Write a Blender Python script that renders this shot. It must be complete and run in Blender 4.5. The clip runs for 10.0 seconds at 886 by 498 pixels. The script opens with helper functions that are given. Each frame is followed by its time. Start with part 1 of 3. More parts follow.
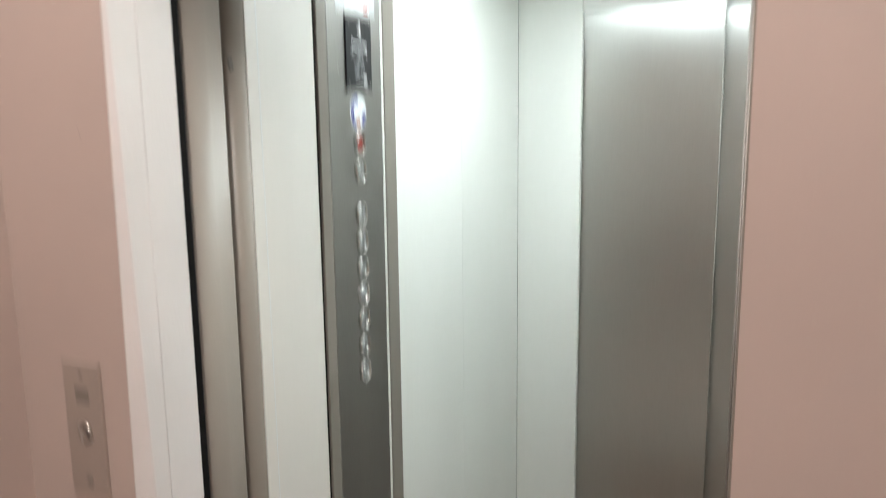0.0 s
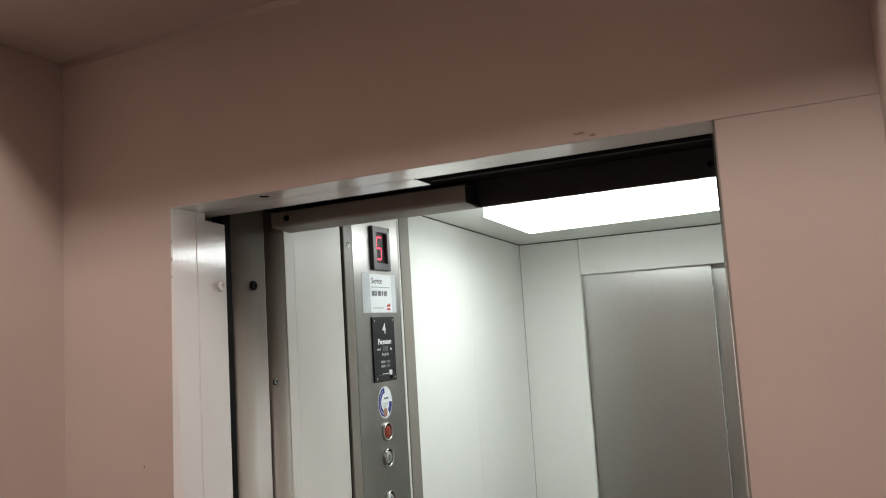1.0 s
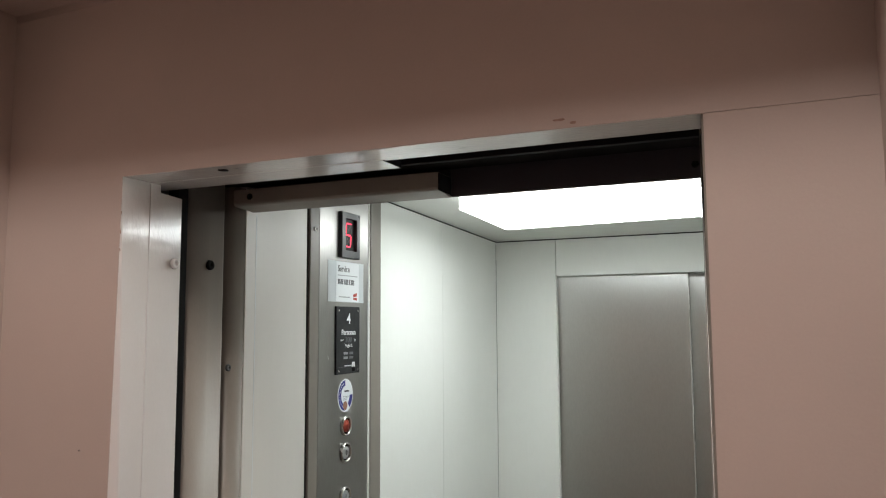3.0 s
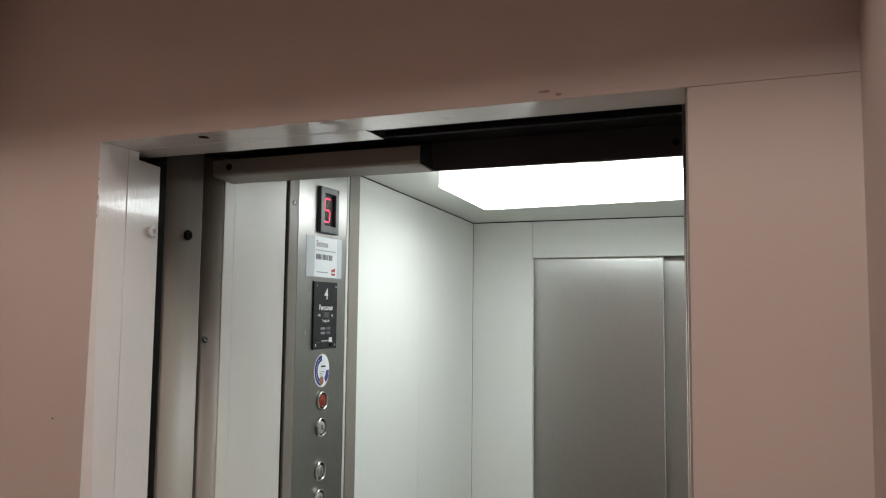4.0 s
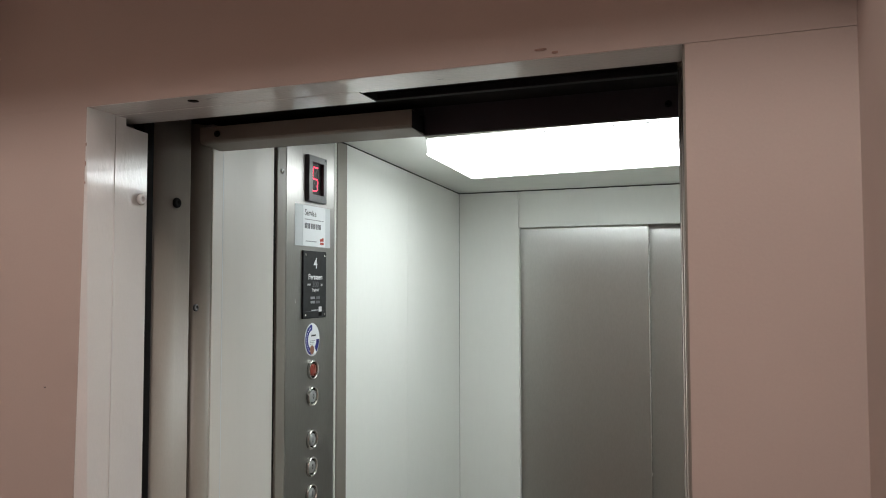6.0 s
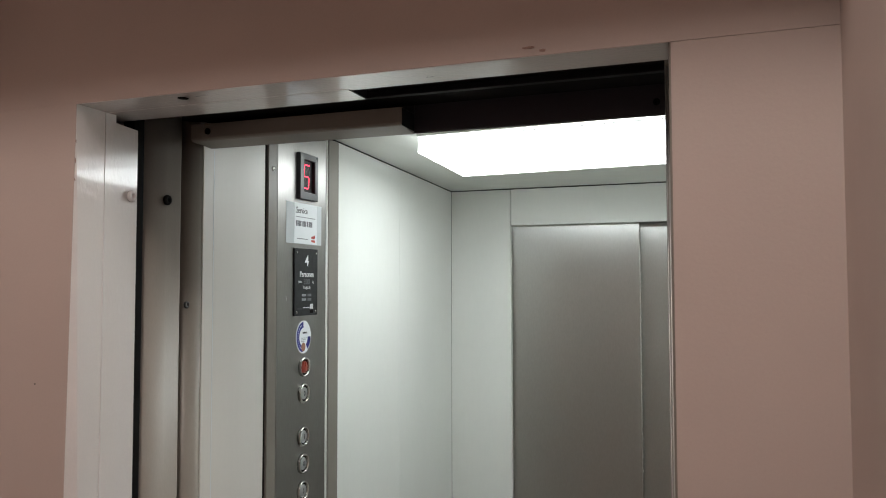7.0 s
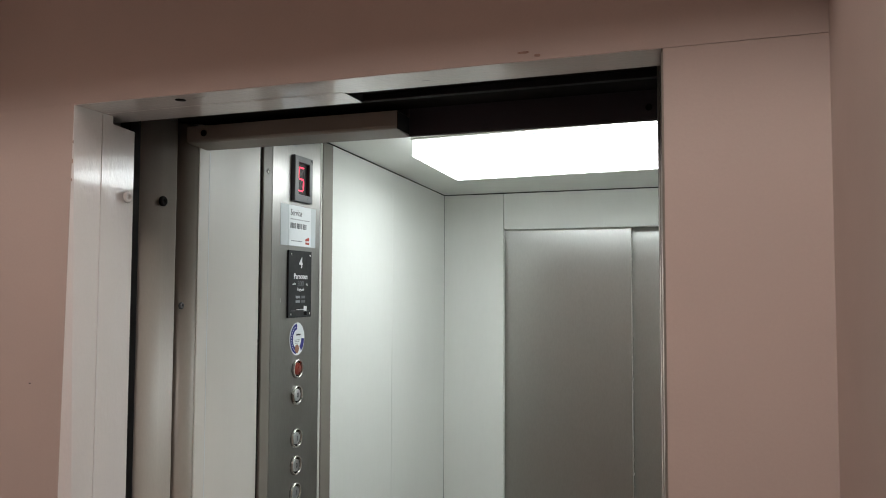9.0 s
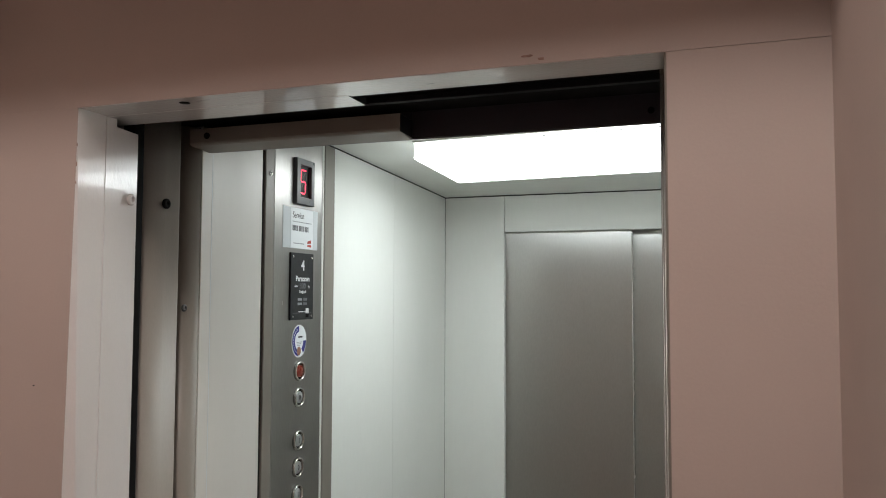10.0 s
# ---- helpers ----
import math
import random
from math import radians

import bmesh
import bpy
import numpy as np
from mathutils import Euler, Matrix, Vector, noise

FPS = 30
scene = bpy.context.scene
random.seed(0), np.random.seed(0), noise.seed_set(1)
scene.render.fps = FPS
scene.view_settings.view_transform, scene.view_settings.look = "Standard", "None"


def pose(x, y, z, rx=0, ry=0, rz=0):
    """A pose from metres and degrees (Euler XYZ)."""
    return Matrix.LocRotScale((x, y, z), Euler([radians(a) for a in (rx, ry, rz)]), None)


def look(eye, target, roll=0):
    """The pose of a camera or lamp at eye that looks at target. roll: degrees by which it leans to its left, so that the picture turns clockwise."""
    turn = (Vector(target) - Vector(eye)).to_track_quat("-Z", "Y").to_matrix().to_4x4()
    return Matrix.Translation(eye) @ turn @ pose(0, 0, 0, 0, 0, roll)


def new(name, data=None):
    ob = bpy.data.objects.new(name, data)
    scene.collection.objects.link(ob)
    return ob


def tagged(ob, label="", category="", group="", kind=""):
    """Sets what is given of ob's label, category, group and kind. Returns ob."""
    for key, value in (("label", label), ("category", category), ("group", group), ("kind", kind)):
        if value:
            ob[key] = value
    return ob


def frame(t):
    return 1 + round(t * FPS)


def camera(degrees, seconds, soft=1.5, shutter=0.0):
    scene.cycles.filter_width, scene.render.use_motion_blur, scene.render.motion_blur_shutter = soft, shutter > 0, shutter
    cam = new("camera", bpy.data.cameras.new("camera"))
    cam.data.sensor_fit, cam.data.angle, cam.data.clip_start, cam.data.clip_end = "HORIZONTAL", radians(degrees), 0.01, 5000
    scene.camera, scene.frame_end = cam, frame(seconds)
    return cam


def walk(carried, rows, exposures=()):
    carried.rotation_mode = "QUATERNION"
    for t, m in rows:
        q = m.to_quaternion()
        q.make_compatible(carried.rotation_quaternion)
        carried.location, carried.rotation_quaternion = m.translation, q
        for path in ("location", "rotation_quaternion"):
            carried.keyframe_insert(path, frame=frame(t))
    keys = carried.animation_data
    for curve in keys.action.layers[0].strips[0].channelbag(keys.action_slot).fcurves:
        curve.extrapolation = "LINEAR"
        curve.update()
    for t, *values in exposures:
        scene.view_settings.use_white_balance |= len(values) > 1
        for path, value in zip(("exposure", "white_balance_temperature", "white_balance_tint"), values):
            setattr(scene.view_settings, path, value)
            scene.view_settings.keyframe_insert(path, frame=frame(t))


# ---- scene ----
cam = camera(59.9, 10.0, soft=1.0, shutter=0.75)
PATH = [
    (0, (0.853, -0.760, 1.684), (0.004, 1.020, 1.349), -0.7),
    (0.1, (0.859, -0.789, 1.707), (0.009, 1.006, 1.470), -1.1),
    (0.2, (0.867, -0.810, 1.745), (0.018, 0.993, 1.569), -1.5),
    (0.3, (0.875, -0.823, 1.776), (0.026, 0.984, 1.658), -2.1),
    (0.4, (0.882, -0.842, 1.795), (0.033, 0.968, 1.745), -3.0),
    (0.5, (0.882, -0.859, 1.817), (0.035, 0.953, 1.824), -3.5),
    (0.7, (0.884, -0.875, 1.840), (0.032, 0.931, 1.950), -3.4),
    (1, (0.876, -0.89, 1.851), (0.033, 0.912, 2.06), -3.5),
    (1.5, (0.876, -0.874, 1.846), (0.038, 0.929, 2.063), -3.2),
    (2, (0.876, -0.859, 1.85), (0.043, 0.946, 2.068), -1.8),
    (2.5, (0.873, -0.824, 1.851), (0.05, 0.987, 2.062), -1.0),
    (4, (0.858, -0.828, 1.828), (0.12, 1.024, 1.989), 0.6),
    (4.5, (0.862, -0.828, 1.823), (0.144, 1.034, 1.965), 0.2),
    (5, (0.853, -0.822, 1.817), (0.154, 1.048, 1.938), -0.2),
    (5.5, (0.837, -0.829, 1.812), (0.141, 1.043, 1.918), -0.1),
    (7, (0.847, -0.835, 1.808), (0.17, 1.044, 1.903), -0.1),
    (7.5, (0.848, -0.841, 1.805), (0.18, 1.042, 1.901), -0.0),
    (8, (0.845, -0.847, 1.806), (0.183, 1.037, 1.908), 0.0),
    (8.5, (0.844, -0.848, 1.806), (0.187, 1.038, 1.909), 0.2),
    (9, (0.847, -0.846, 1.804), (0.19, 1.04, 1.911), 0.2),
    (9.5, (0.845, -0.847, 1.804), (0.189, 1.039, 1.913), 0.1),
    (10, (0.843, -0.851, 1.804), (0.188, 1.035, 1.917), 0.2),
]
EXPOSURES = [(0, 0.98, 6230, 7), (0.2, 0.8, 6400, 9), (0.5, 0.2, 6500, 10), (1.0, 0.22, 6500, 10), (2.5, 0.15, 6480, 10), (4.0, 0.02, 6420, 10), (10.0, -0.02, 6380, 10)]
walk(cam, [(t, look(eye, target, roll)) for t, eye, target, roll in PATH], EXPOSURES)

# ---- world and lights ----
world = bpy.data.worlds.new("world")
world.use_nodes = True
world.node_tree.nodes["Background"].inputs["Color"].default_value = (0.02, 0.018, 0.016, 1)
world.node_tree.nodes["Background"].inputs["Strength"].default_value = 0.2
scene.world = world
CAR_LAMP = 10.8
HALL_LAMP = 72.0
HALL_LAMP_AT = (0.60, -1.08, 3.32)

# main planes of the place, in metres
LINTEL = 2.065        # underside of the landing door's lintel
LEFT, RIGHT = -0.243, 0.963   # side walls of the landing
OPEN = 0.80           # clear width of the opening
SOFFIT, HIGH = 2.345, 3.50    # bulkhead that shades the lintel wall, and ceiling of the landing
CAR_TOP = 2.125       # ceiling of the lift car
REAR = 1.60           # rear wall of the lift car
CAR_R = 1.00          # right wall of the lift car


# ---- materials ----
def material(name, color, rough=0.5, metal=0.0, vary=0.06, scale=6.0, stretch=(1, 1, 1), grain=0.02, grain_scale=400.0,
             bump=0.1, bump_scale=250.0, depth=0.001, wave=0.0, wave_scale=5.0, rough_vary=0.08, coat=0.0, gloss=0.5, brushed=None):
    m = bpy.data.materials.new(name)
    m.use_nodes = True
    nt = m.node_tree
    n, l = nt.nodes, nt.links
    b = n["Principled BSDF"]
    mp = n.new("ShaderNodeMapping")
    mp.inputs["Scale"].default_value = stretch
    geo = n.new("ShaderNodeNewGeometry")
    l.new(geo.outputs["Position"], mp.inputs["Vector"])

    def tex(s, detail=4, source=mp):
        t = n.new("ShaderNodeTexNoise")
        t.inputs["Scale"].default_value, t.inputs["Detail"].default_value = s, detail
        l.new(source.outputs[0], t.inputs["Vector"])
        return t

    def ranged(t, lo, hi):
        r = n.new("ShaderNodeMapRange")
        r.inputs["From Min"].default_value, r.inputs["From Max"].default_value = 0.3, 0.7
        r.inputs["To Min"].default_value, r.inputs["To Max"].default_value = lo, hi
        l.new(t.outputs["Fac"], r.inputs["Value"])
        return r

    big, fine = tex(scale), tex(grain_scale, 2)
    a, c = ranged(big, 1 - vary, 1 + vary), ranged(fine, 1 - grain, 1 + grain)
    mul = n.new("ShaderNodeMath")
    mul.operation = "MULTIPLY"
    l.new(a.outputs[0], mul.inputs[0]), l.new(c.outputs[0], mul.inputs[1])
    mix = n.new("ShaderNodeVectorMath")
    mix.operation = "SCALE"
    mix.inputs[0].default_value = color
    l.new(mul.outputs[0], mix.inputs["Scale"])
    l.new(mix.outputs[0], b.inputs["Base Color"])
    r = ranged(tex(scale * 2.3), max(0.03, rough - rough_vary), rough + rough_vary)
    l.new(r.outputs[0], b.inputs["Roughness"])
    b.inputs["Metallic"].default_value = metal
    b.inputs["Coat Weight"].default_value = coat
    b.inputs["Specular IOR Level"].default_value = gloss
    if brushed:
        across = n.new("ShaderNodeCombineXYZ")
        for k in range(3):
            across.inputs[k].default_value = brushed[k]
        l.new(across.outputs[0], b.inputs["Tangent"])
        b.inputs["Anisotropic"].default_value = 0.75
    bp = n.new("ShaderNodeBump")
    bp.inputs["Strength"].default_value, bp.inputs["Distance"].default_value = bump, depth
    l.new(tex(bump_scale, 3).outputs["Fac"], bp.inputs["Height"])
    last = bp
    if wave:
        bw = n.new("ShaderNodeBump")
        bw.inputs["Strength"].default_value, bw.inputs["Distance"].default_value = wave, 0.01
        l.new(tex(wave_scale, 1).outputs["Fac"], bw.inputs["Height"])
        l.new(bw.outputs[0], bp.inputs["Normal"])
    l.new(last.outputs[0], b.inputs["Normal"])
    return m


def glowing(name, color, strength):
    m = bpy.data.materials.new(name)
    m.use_nodes = True
    b = m.node_tree.nodes["Principled BSDF"]
    b.inputs["Base Color"].default_value = (*[min(0.8, c) for c in color], 1)
    b.inputs["Emission Color"].default_value = (*color, 1)
    b.inputs["Emission Strength"].default_value = strength
    return m


PINK = material("salmon_wall_paint", (0.472, 0.389, 0.352), 0.55, vary=0.04, scale=3, grain=0.012, grain_scale=300, bump=0.14, bump_scale=200, depth=0.0012, wave=0.06)
GLOSS = material("white_gloss_paint", (0.79, 0.755, 0.745), 0.12, vary=0.03, scale=9, grain=0.01, coat=0.6, bump=0.6, bump_scale=190, depth=0.0007, stretch=(1, 1, 0.45), wave=0.035, wave_scale=20, rough_vary=0.04)
LEAFGREY = material("light_grey_leaf_paint", (0.29, 0.258, 0.228), 0.45, vary=0.05, scale=5, stretch=(1, 1, 0.3), bump=0.1, bump_scale=300)
GREY = material("grey_beige_door_paint", (0.27, 0.244, 0.214), 0.42, vary=0.05, scale=5, stretch=(1, 1, 0.3), bump=0.1, bump_scale=300)
LAMINATE = material("white_laminate", (0.73, 0.744, 0.713), 0.42, vary=0.015, scale=4, stretch=(1, 1, 0.25), grain=0.008, grain_scale=90, bump=0.05, bump_scale=220)
FRONTPANEL = material("off_white_panel_paint", (0.69, 0.667, 0.63), 0.4, vary=0.03, scale=5, stretch=(1, 1, 0.12), grain=0.006, grain_scale=120, bump=0.06, bump_scale=160)
CEILWHITE = material("white_ceiling_paint", (0.72, 0.74, 0.70), 0.5, vary=0.02)
STEEL = material("brushed_stainless_steel", (0.525, 0.535, 0.516), 0.30, metal=1.0, vary=0.03, scale=2.5, stretch=(1, 1, 0.3), grain=0.03, grain_scale=300, bump=0.04, bump_scale=400, depth=0.0004, rough_vary=0.015, brushed=(1, 0, 0))
PANELSTEEL = material("vertical_brushed_steel", (0.37, 0.363, 0.348), 0.42, metal=1.0, vary=0.05, scale=6, stretch=(1, 1, 0.15), grain=0.04, grain_scale=300, bump=0.05, bump_scale=200, depth=0.0004, rough_vary=0.04, brushed=(0, 1, 0))
TRIMSTEEL = material("dull_grey_metal_trim", (0.21, 0.190, 0.165), 0.42, vary=0.06, scale=8, stretch=(1, 1, 0.2), bump=0.08)
CHROME = material("polished_steel", (0.55, 0.54, 0.52), 0.22, metal=1.0, vary=0.04, scale=30)
BLACK = material("black_steel_and_shade_fill", (0.010, 0.009, 0.011), 0.6, gloss=0.2, vary=0.2, scale=8)
HEADER = material("dark_header_paint", (0.044, 0.038, 0.049), 0.42, vary=0.15, scale=6, stretch=(0.2, 1, 1))
SHAFT_DARK = material("near_black_shaft_fill", (0.05, 0.047, 0.045), 0.9, vary=0.25, scale=4)
# black for rubber and small parts, also painted in for shade in gaps
RUBBER_SHADE = material("black_rubber_and_shade", (0.010, 0.009, 0.009), 0.8, vary=0.1, gloss=0.1)
BEZEL = material("charcoal_plastic", (0.075, 0.08, 0.085), 0.35, vary=0.06, scale=20)
SCREEN = material("dark_display_window", (0.022, 0.018, 0.019), 0.35, vary=0.05, gloss=0.12)
SEGMENT_OFF = material("unlit_segment", (0.012, 0.010, 0.010), 0.4)
PLATE = material("black_anodised_plate", (0.014, 0.015, 0.017), 0.4, vary=0.05, scale=40, bump=0.02, gloss=0.35)
ENGRAVED = material("engraved_silver", (0.84, 0.85, 0.86), 0.45, vary=0.05, scale=60)
FAINT = material("worn_engraving", (0.16, 0.17, 0.18), 0.5, vary=0.15, scale=60)
PAPER = material("white_label_paper", (0.76, 0.79, 0.81), 0.5, vary=0.02)
HOLDER = material("frosted_label_film", (0.56, 0.60, 0.62), 0.35, vary=0.03)
INK = material("dark_print", (0.04, 0.042, 0.048), 0.6, vary=0.1)
PALEINK = material("grey_print", (0.30, 0.31, 0.33), 0.6, vary=0.1)
DIGITINK = material("dark_grey_print", (0.13, 0.135, 0.15), 0.6, vary=0.1)
REDINK = material("red_print", (0.45, 0.07, 0.05), 0.5, vary=0.1)
BLUEINK = material("blue_print", (0.018, 0.022, 0.22), 0.4, vary=0.08)
TANINK = material("tan_print", (0.30, 0.14, 0.09), 0.5, vary=0.15, scale=200)
REDCAP = material("red_button_plastic", (0.26, 0.035, 0.02), 0.3, vary=0.08, scale=50)
SILVERCAP = material("satin_button_cap", (0.40, 0.41, 0.41), 0.38, metal=0.5, vary=0.05, scale=50)
FLOOR = material("grey_speckled_floor", (0.40, 0.365, 0.335), 0.4, vary=0.1, scale=3, grain=0.25, grain_scale=90)
CARFLOOR = material("brown_rubber_floor", (0.18, 0.125, 0.10), 0.6, vary=0.1)
CHIPMAT = material("bare_plaster_chip", (0.31, 0.205, 0.17), 0.8, vary=0.2, scale=80)
BRASSY = material("call_plate_steel", (0.40, 0.34, 0.30), 0.45, metal=0.25, vary=0.06, scale=8, stretch=(1, 1, 0.3), bump=0.06)
GLOW = glowing("lit_diffuser", (0.95, 1.0, 0.985), CAR_LAMP)
GLOW_SIDE = glowing("lit_diffuser_edge", (0.95, 1.0, 0.985), CAR_LAMP * 0.28)
LED = glowing("red_led", (1.0, 0.03, 0.08), 1.6)
BULB = glowing("lamp_glass", (1.0, 0.80, 0.62), 3.0)


# ---- building helpers ----
BASE = {}


def thing(name, at=(0, 0, 0), label="", category="", group="", kind=""):
    ob = new(name)
    ob.empty_display_size = 0.05
    ob.location = at
    BASE[ob.name] = Vector(at)
    return tagged(ob, label, category, group, kind)


def part(name, bm, mat, parent=None, label=""):
    """One mesh object from a bmesh in world metres, under a thing or a part."""
    base = BASE[parent.name] if parent else Vector()
    bmesh.ops.translate(bm, verts=bm.verts, vec=-base)
    me = bpy.data.meshes.new(name)
    bm.to_mesh(me)
    bm.free()
    me.materials.append(mat)
    ob = new(name, me)
    ob.parent = parent
    BASE[ob.name] = base
    if label:
        tagged(ob, label)
    return ob


def shared(name, me, parent, at, label=""):
    """One more object on a mesh that is already made; at: place in the parent's space."""
    ob = new(name, me)
    ob.parent = parent
    ob.location = at
    if label:
        tagged(ob, label)
    return ob


def mesh_of(name, bm, mat):
    me = bpy.data.meshes.new(name)
    bm.to_mesh(me)
    bm.free()
    me.materials.append(mat)
    return me


def box(x0, x1, y0, y1, z0, z1, bevel=0.0, segments=2, into=None):
    bm = bmesh.new()
    bmesh.ops.create_cube(bm, size=1, matrix=Matrix.LocRotScale(((x0 + x1) / 2, (y0 + y1) / 2, (z0 + z1) / 2), None, (x1 - x0, y1 - y0, z1 - z0)))
    if bevel:
        bmesh.ops.bevel(bm, geom=bm.edges[:], offset=bevel, segments=segments, affect="EDGES", profile=0.5, clamp_overlap=True)
    if into is None:
        return bm
    me = bpy.data.meshes.new("tmp")
    bm.to_mesh(me)
    bm.free()
    into.from_mesh(me)
    bpy.data.meshes.remove(me)
    return into


def prism(outline, axis_from, axis_to, axis="z", smooth=False):
    """An outline of (a, b) pairs drawn out along an axis: z takes (x, y), x takes (y, z)."""
    bm = bmesh.new()
    at = (lambda a, b, c: (a, b, c)) if axis == "z" else (lambda a, b, c: (c, a, b))
    low = [bm.verts.new(at(a, b, axis_from)) for a, b in outline]
    top = [bm.verts.new(at(a, b, axis_to)) for a, b in outline]
    k = len(outline)
    for i in range(k):
        bm.faces.new((low[i], low[(i + 1) % k], top[(i + 1) % k], top[i])).smooth = smooth
    bm.faces.new(low[::-1])
    bm.faces.new(top)
    bmesh.ops.recalc_face_normals(bm, faces=bm.faces[:])
    return bm


def turned(profile, segments=28, m=None):
    """A solid of revolution about local z from (radius, height) pairs."""
    bm = bmesh.new()
    rings = []
    for r, h in profile:
        if r < 1e-6:
            rings.append([bm.verts.new((0, 0, h))])
        else:
            rings.append([bm.verts.new((r * math.cos(2 * math.pi * i / segments), r * math.sin(2 * math.pi * i / segments), h)) for i in range(segments)])
    for a, b in zip(rings, rings[1:]):
        for i in range(segments):
            j = (i + 1) % segments
            quad = [a[i % len(a)], a[j % len(a)], b[j % len(b)], b[i % len(b)]]
            quad = [v for k, v in enumerate(quad) if v not in quad[:k]]
            if len(quad) > 2:
                bm.faces.new(quad)
    for f in bm.faces:
        f.smooth = True
    bmesh.ops.recalc_face_normals(bm, faces=bm.faces[:])
    if m:
        bm.transform(m)
    return bm


# on the car's side wall: u runs into the car, v up, w out of the wall
SIDE = Matrix(((0, 0, 1, 0), (1, 0, 0, 0), (0, 1, 0, 0), (0, 0, 0, 1)))
FRONT = Matrix(((1, 0, 0, 0), (0, 0, -1, 0), (0, 1, 0, 0), (0, 0, 0, 1)))   # on the landing's wall: u right, v up, w to the viewer


def side(u, v, w=0.0):
    return Matrix.Translation((w, u, v)) @ SIDE


def front(u, v, w=0.0):
    return Matrix.Translation((u, -w, v)) @ FRONT


def slab(u0, u1, v0, v1, w0, w1, m, bevel=0.0):
    bm = box(u0, u1, v0, v1, w0, w1, bevel)
    bm.transform(m)
    return bm


def lettering(body, size, m, mat, parent, name="lettering", align="CENTER", depth=0.0002, squeeze=1.0, bold=0.0):
    cu = bpy.data.curves.new("text", "FONT")
    cu.body, cu.size, cu.align_x, cu.align_y, cu.extrude, cu.offset = body, size, align, "CENTER", depth, bold
    ob = bpy.data.objects.new("text", cu)
    me = bpy.data.meshes.new_from_object(ob)
    bpy.data.objects.remove(ob)
    bm = bmesh.new()
    bm.from_mesh(me)
    bpy.data.meshes.remove(me)
    bm.transform(m @ Matrix.Diagonal((squeeze, 1, 1, 1)))
    return part(name, bm, mat, parent)


def screw(parent, m, r, mat, name="screw", label=""):
    """A socket-head screw: a domed head with a hexagonal recess."""
    bm = turned([(0, 0), (r, 0), (r, r * 0.35), (r * 0.86, r * 0.55), (r * 0.45, r * 0.62), (r * 0.40, r * 0.25), (0, r * 0.2)], 18, m)
    return part(name, bm, mat, parent, label)


EDGE = 0.0030        # the edge stands this far outside the frame at the lintel


def lean(bm):
    """The plastered front edge of the opening runs out of plumb by 16 mm a metre."""
    for v in bm.verts:
        if v.co.x > -0.01 and v.co.y < 0.03:
            v.co.x -= EDGE + 0.0165 * (LINTEL - v.co.z)


# ---- landing: structure ----
HALL_L, HALL_R, HALL_B = -1.9, 2.4, -3.4   # the landing widens behind the niche
part("floor", box(HALL_L - 0.1, HALL_R + 0.1, HALL_B - 0.1, 0.12, -0.12, 0.0), FLOOR)
tagged(bpy.data.objects["floor"], "grey speckled landing floor", "floor", kind="structure")

bm = prism([(LEFT - 0.2, 0.0), (-0.0002, 0.0), (-0.0002, 0.0008), (-0.003, 0.0008), (-0.0065, 0.0545), (-0.06, 0.0545), (-0.06, 0.12), (LEFT - 0.2, 0.12)], 0.0, LINTEL - 0.0001)
lean(bm)
box(OPEN + 0.002, RIGHT + 0.2, 0.0, 0.12, 0.0, LINTEL - 0.0005, into=bm)
tagged(part("wall_front", bm, PINK), "salmon painted wall piers beside the lift opening", "wall", kind="structure")
L0, R0 = LEFT - 0.2, RIGHT + 0.2
bm = box(L0, R0, -0.0002, 0.0010, LINTEL, HIGH)
box(L0, R0, 0.0010, 0.06, LINTEL + 0.003, HIGH, into=bm)
box(L0, -EDGE - 0.0005, 0.0010, 0.06, LINTEL, LINTEL + 0.003, into=bm)
box(OPEN + 0.0005, R0, 0.0010, 0.06, LINTEL, LINTEL + 0.003, into=bm)
tagged(part("wall_lintel", bm, PINK), "salmon painted lintel wall above the lift opening", "wall", kind="structure")


def cove(at, r, lo, hi, axis, su, sv):
    """A rounded plaster joint between two planes that meet at a corner."""
    arc = [(at[0] + su * r * (1 - math.cos(0.5 * math.pi * i / 8)), at[1] + sv * r * (1 - math.sin(0.5 * math.pi * i / 8))) for i in range(9)]
    bm = prism([(at[0] - su * 0.003, at[1] - sv * 0.003), (at[0] - su * 0.003, arc[0][1])] + arc + [(arc[-1][0], at[1] - sv * 0.003)], lo, hi, axis)
    for i, f in enumerate(bm.faces):
        f.smooth = 2 <= i < 10
    return bm


def joined(bm, *others):
    for other in others:
        me = bpy.data.meshes.new("tmp")
        other.to_mesh(me)
        other.free()
        bm.from_mesh(me)
        bpy.data.meshes.remove(me)
    return bm


tagged(part("wall_left", box(LEFT - 0.1, LEFT, -0.75, 0.0, 0.0, HIGH), PINK), "salmon painted side wall of the landing", "wall", kind="structure")
tagged(part("wall_right", box(RIGHT, RIGHT + 0.1, -1.05, 0.0, 0.0, HIGH), PINK), "salmon painted side wall close to the lift opening", "wall", kind="structure")
bm = box(HALL_L, LEFT - 0.1, -0.75, -0.65, 0.0, HIGH)
box(RIGHT + 0.1, HALL_R, -1.05, -0.95, 0.0, HIGH, into=bm)
tagged(part("wall_niche", bm, PINK), "salmon painted walls beside the lift niche", "wall", kind="structure")
tagged(part("wall_back", box(HALL_L, HALL_R, HALL_B - 0.1, HALL_B, 0.0, HIGH), PINK), "salmon painted rear wall of the landing", "wall", kind="structure")
bm = box(HALL_L - 0.1, HALL_L, HALL_B - 0.1, -0.65, 0.0, HIGH)
box(HALL_R, HALL_R + 0.1, HALL_B - 0.1, -0.95, 0.0, HIGH, into=bm)
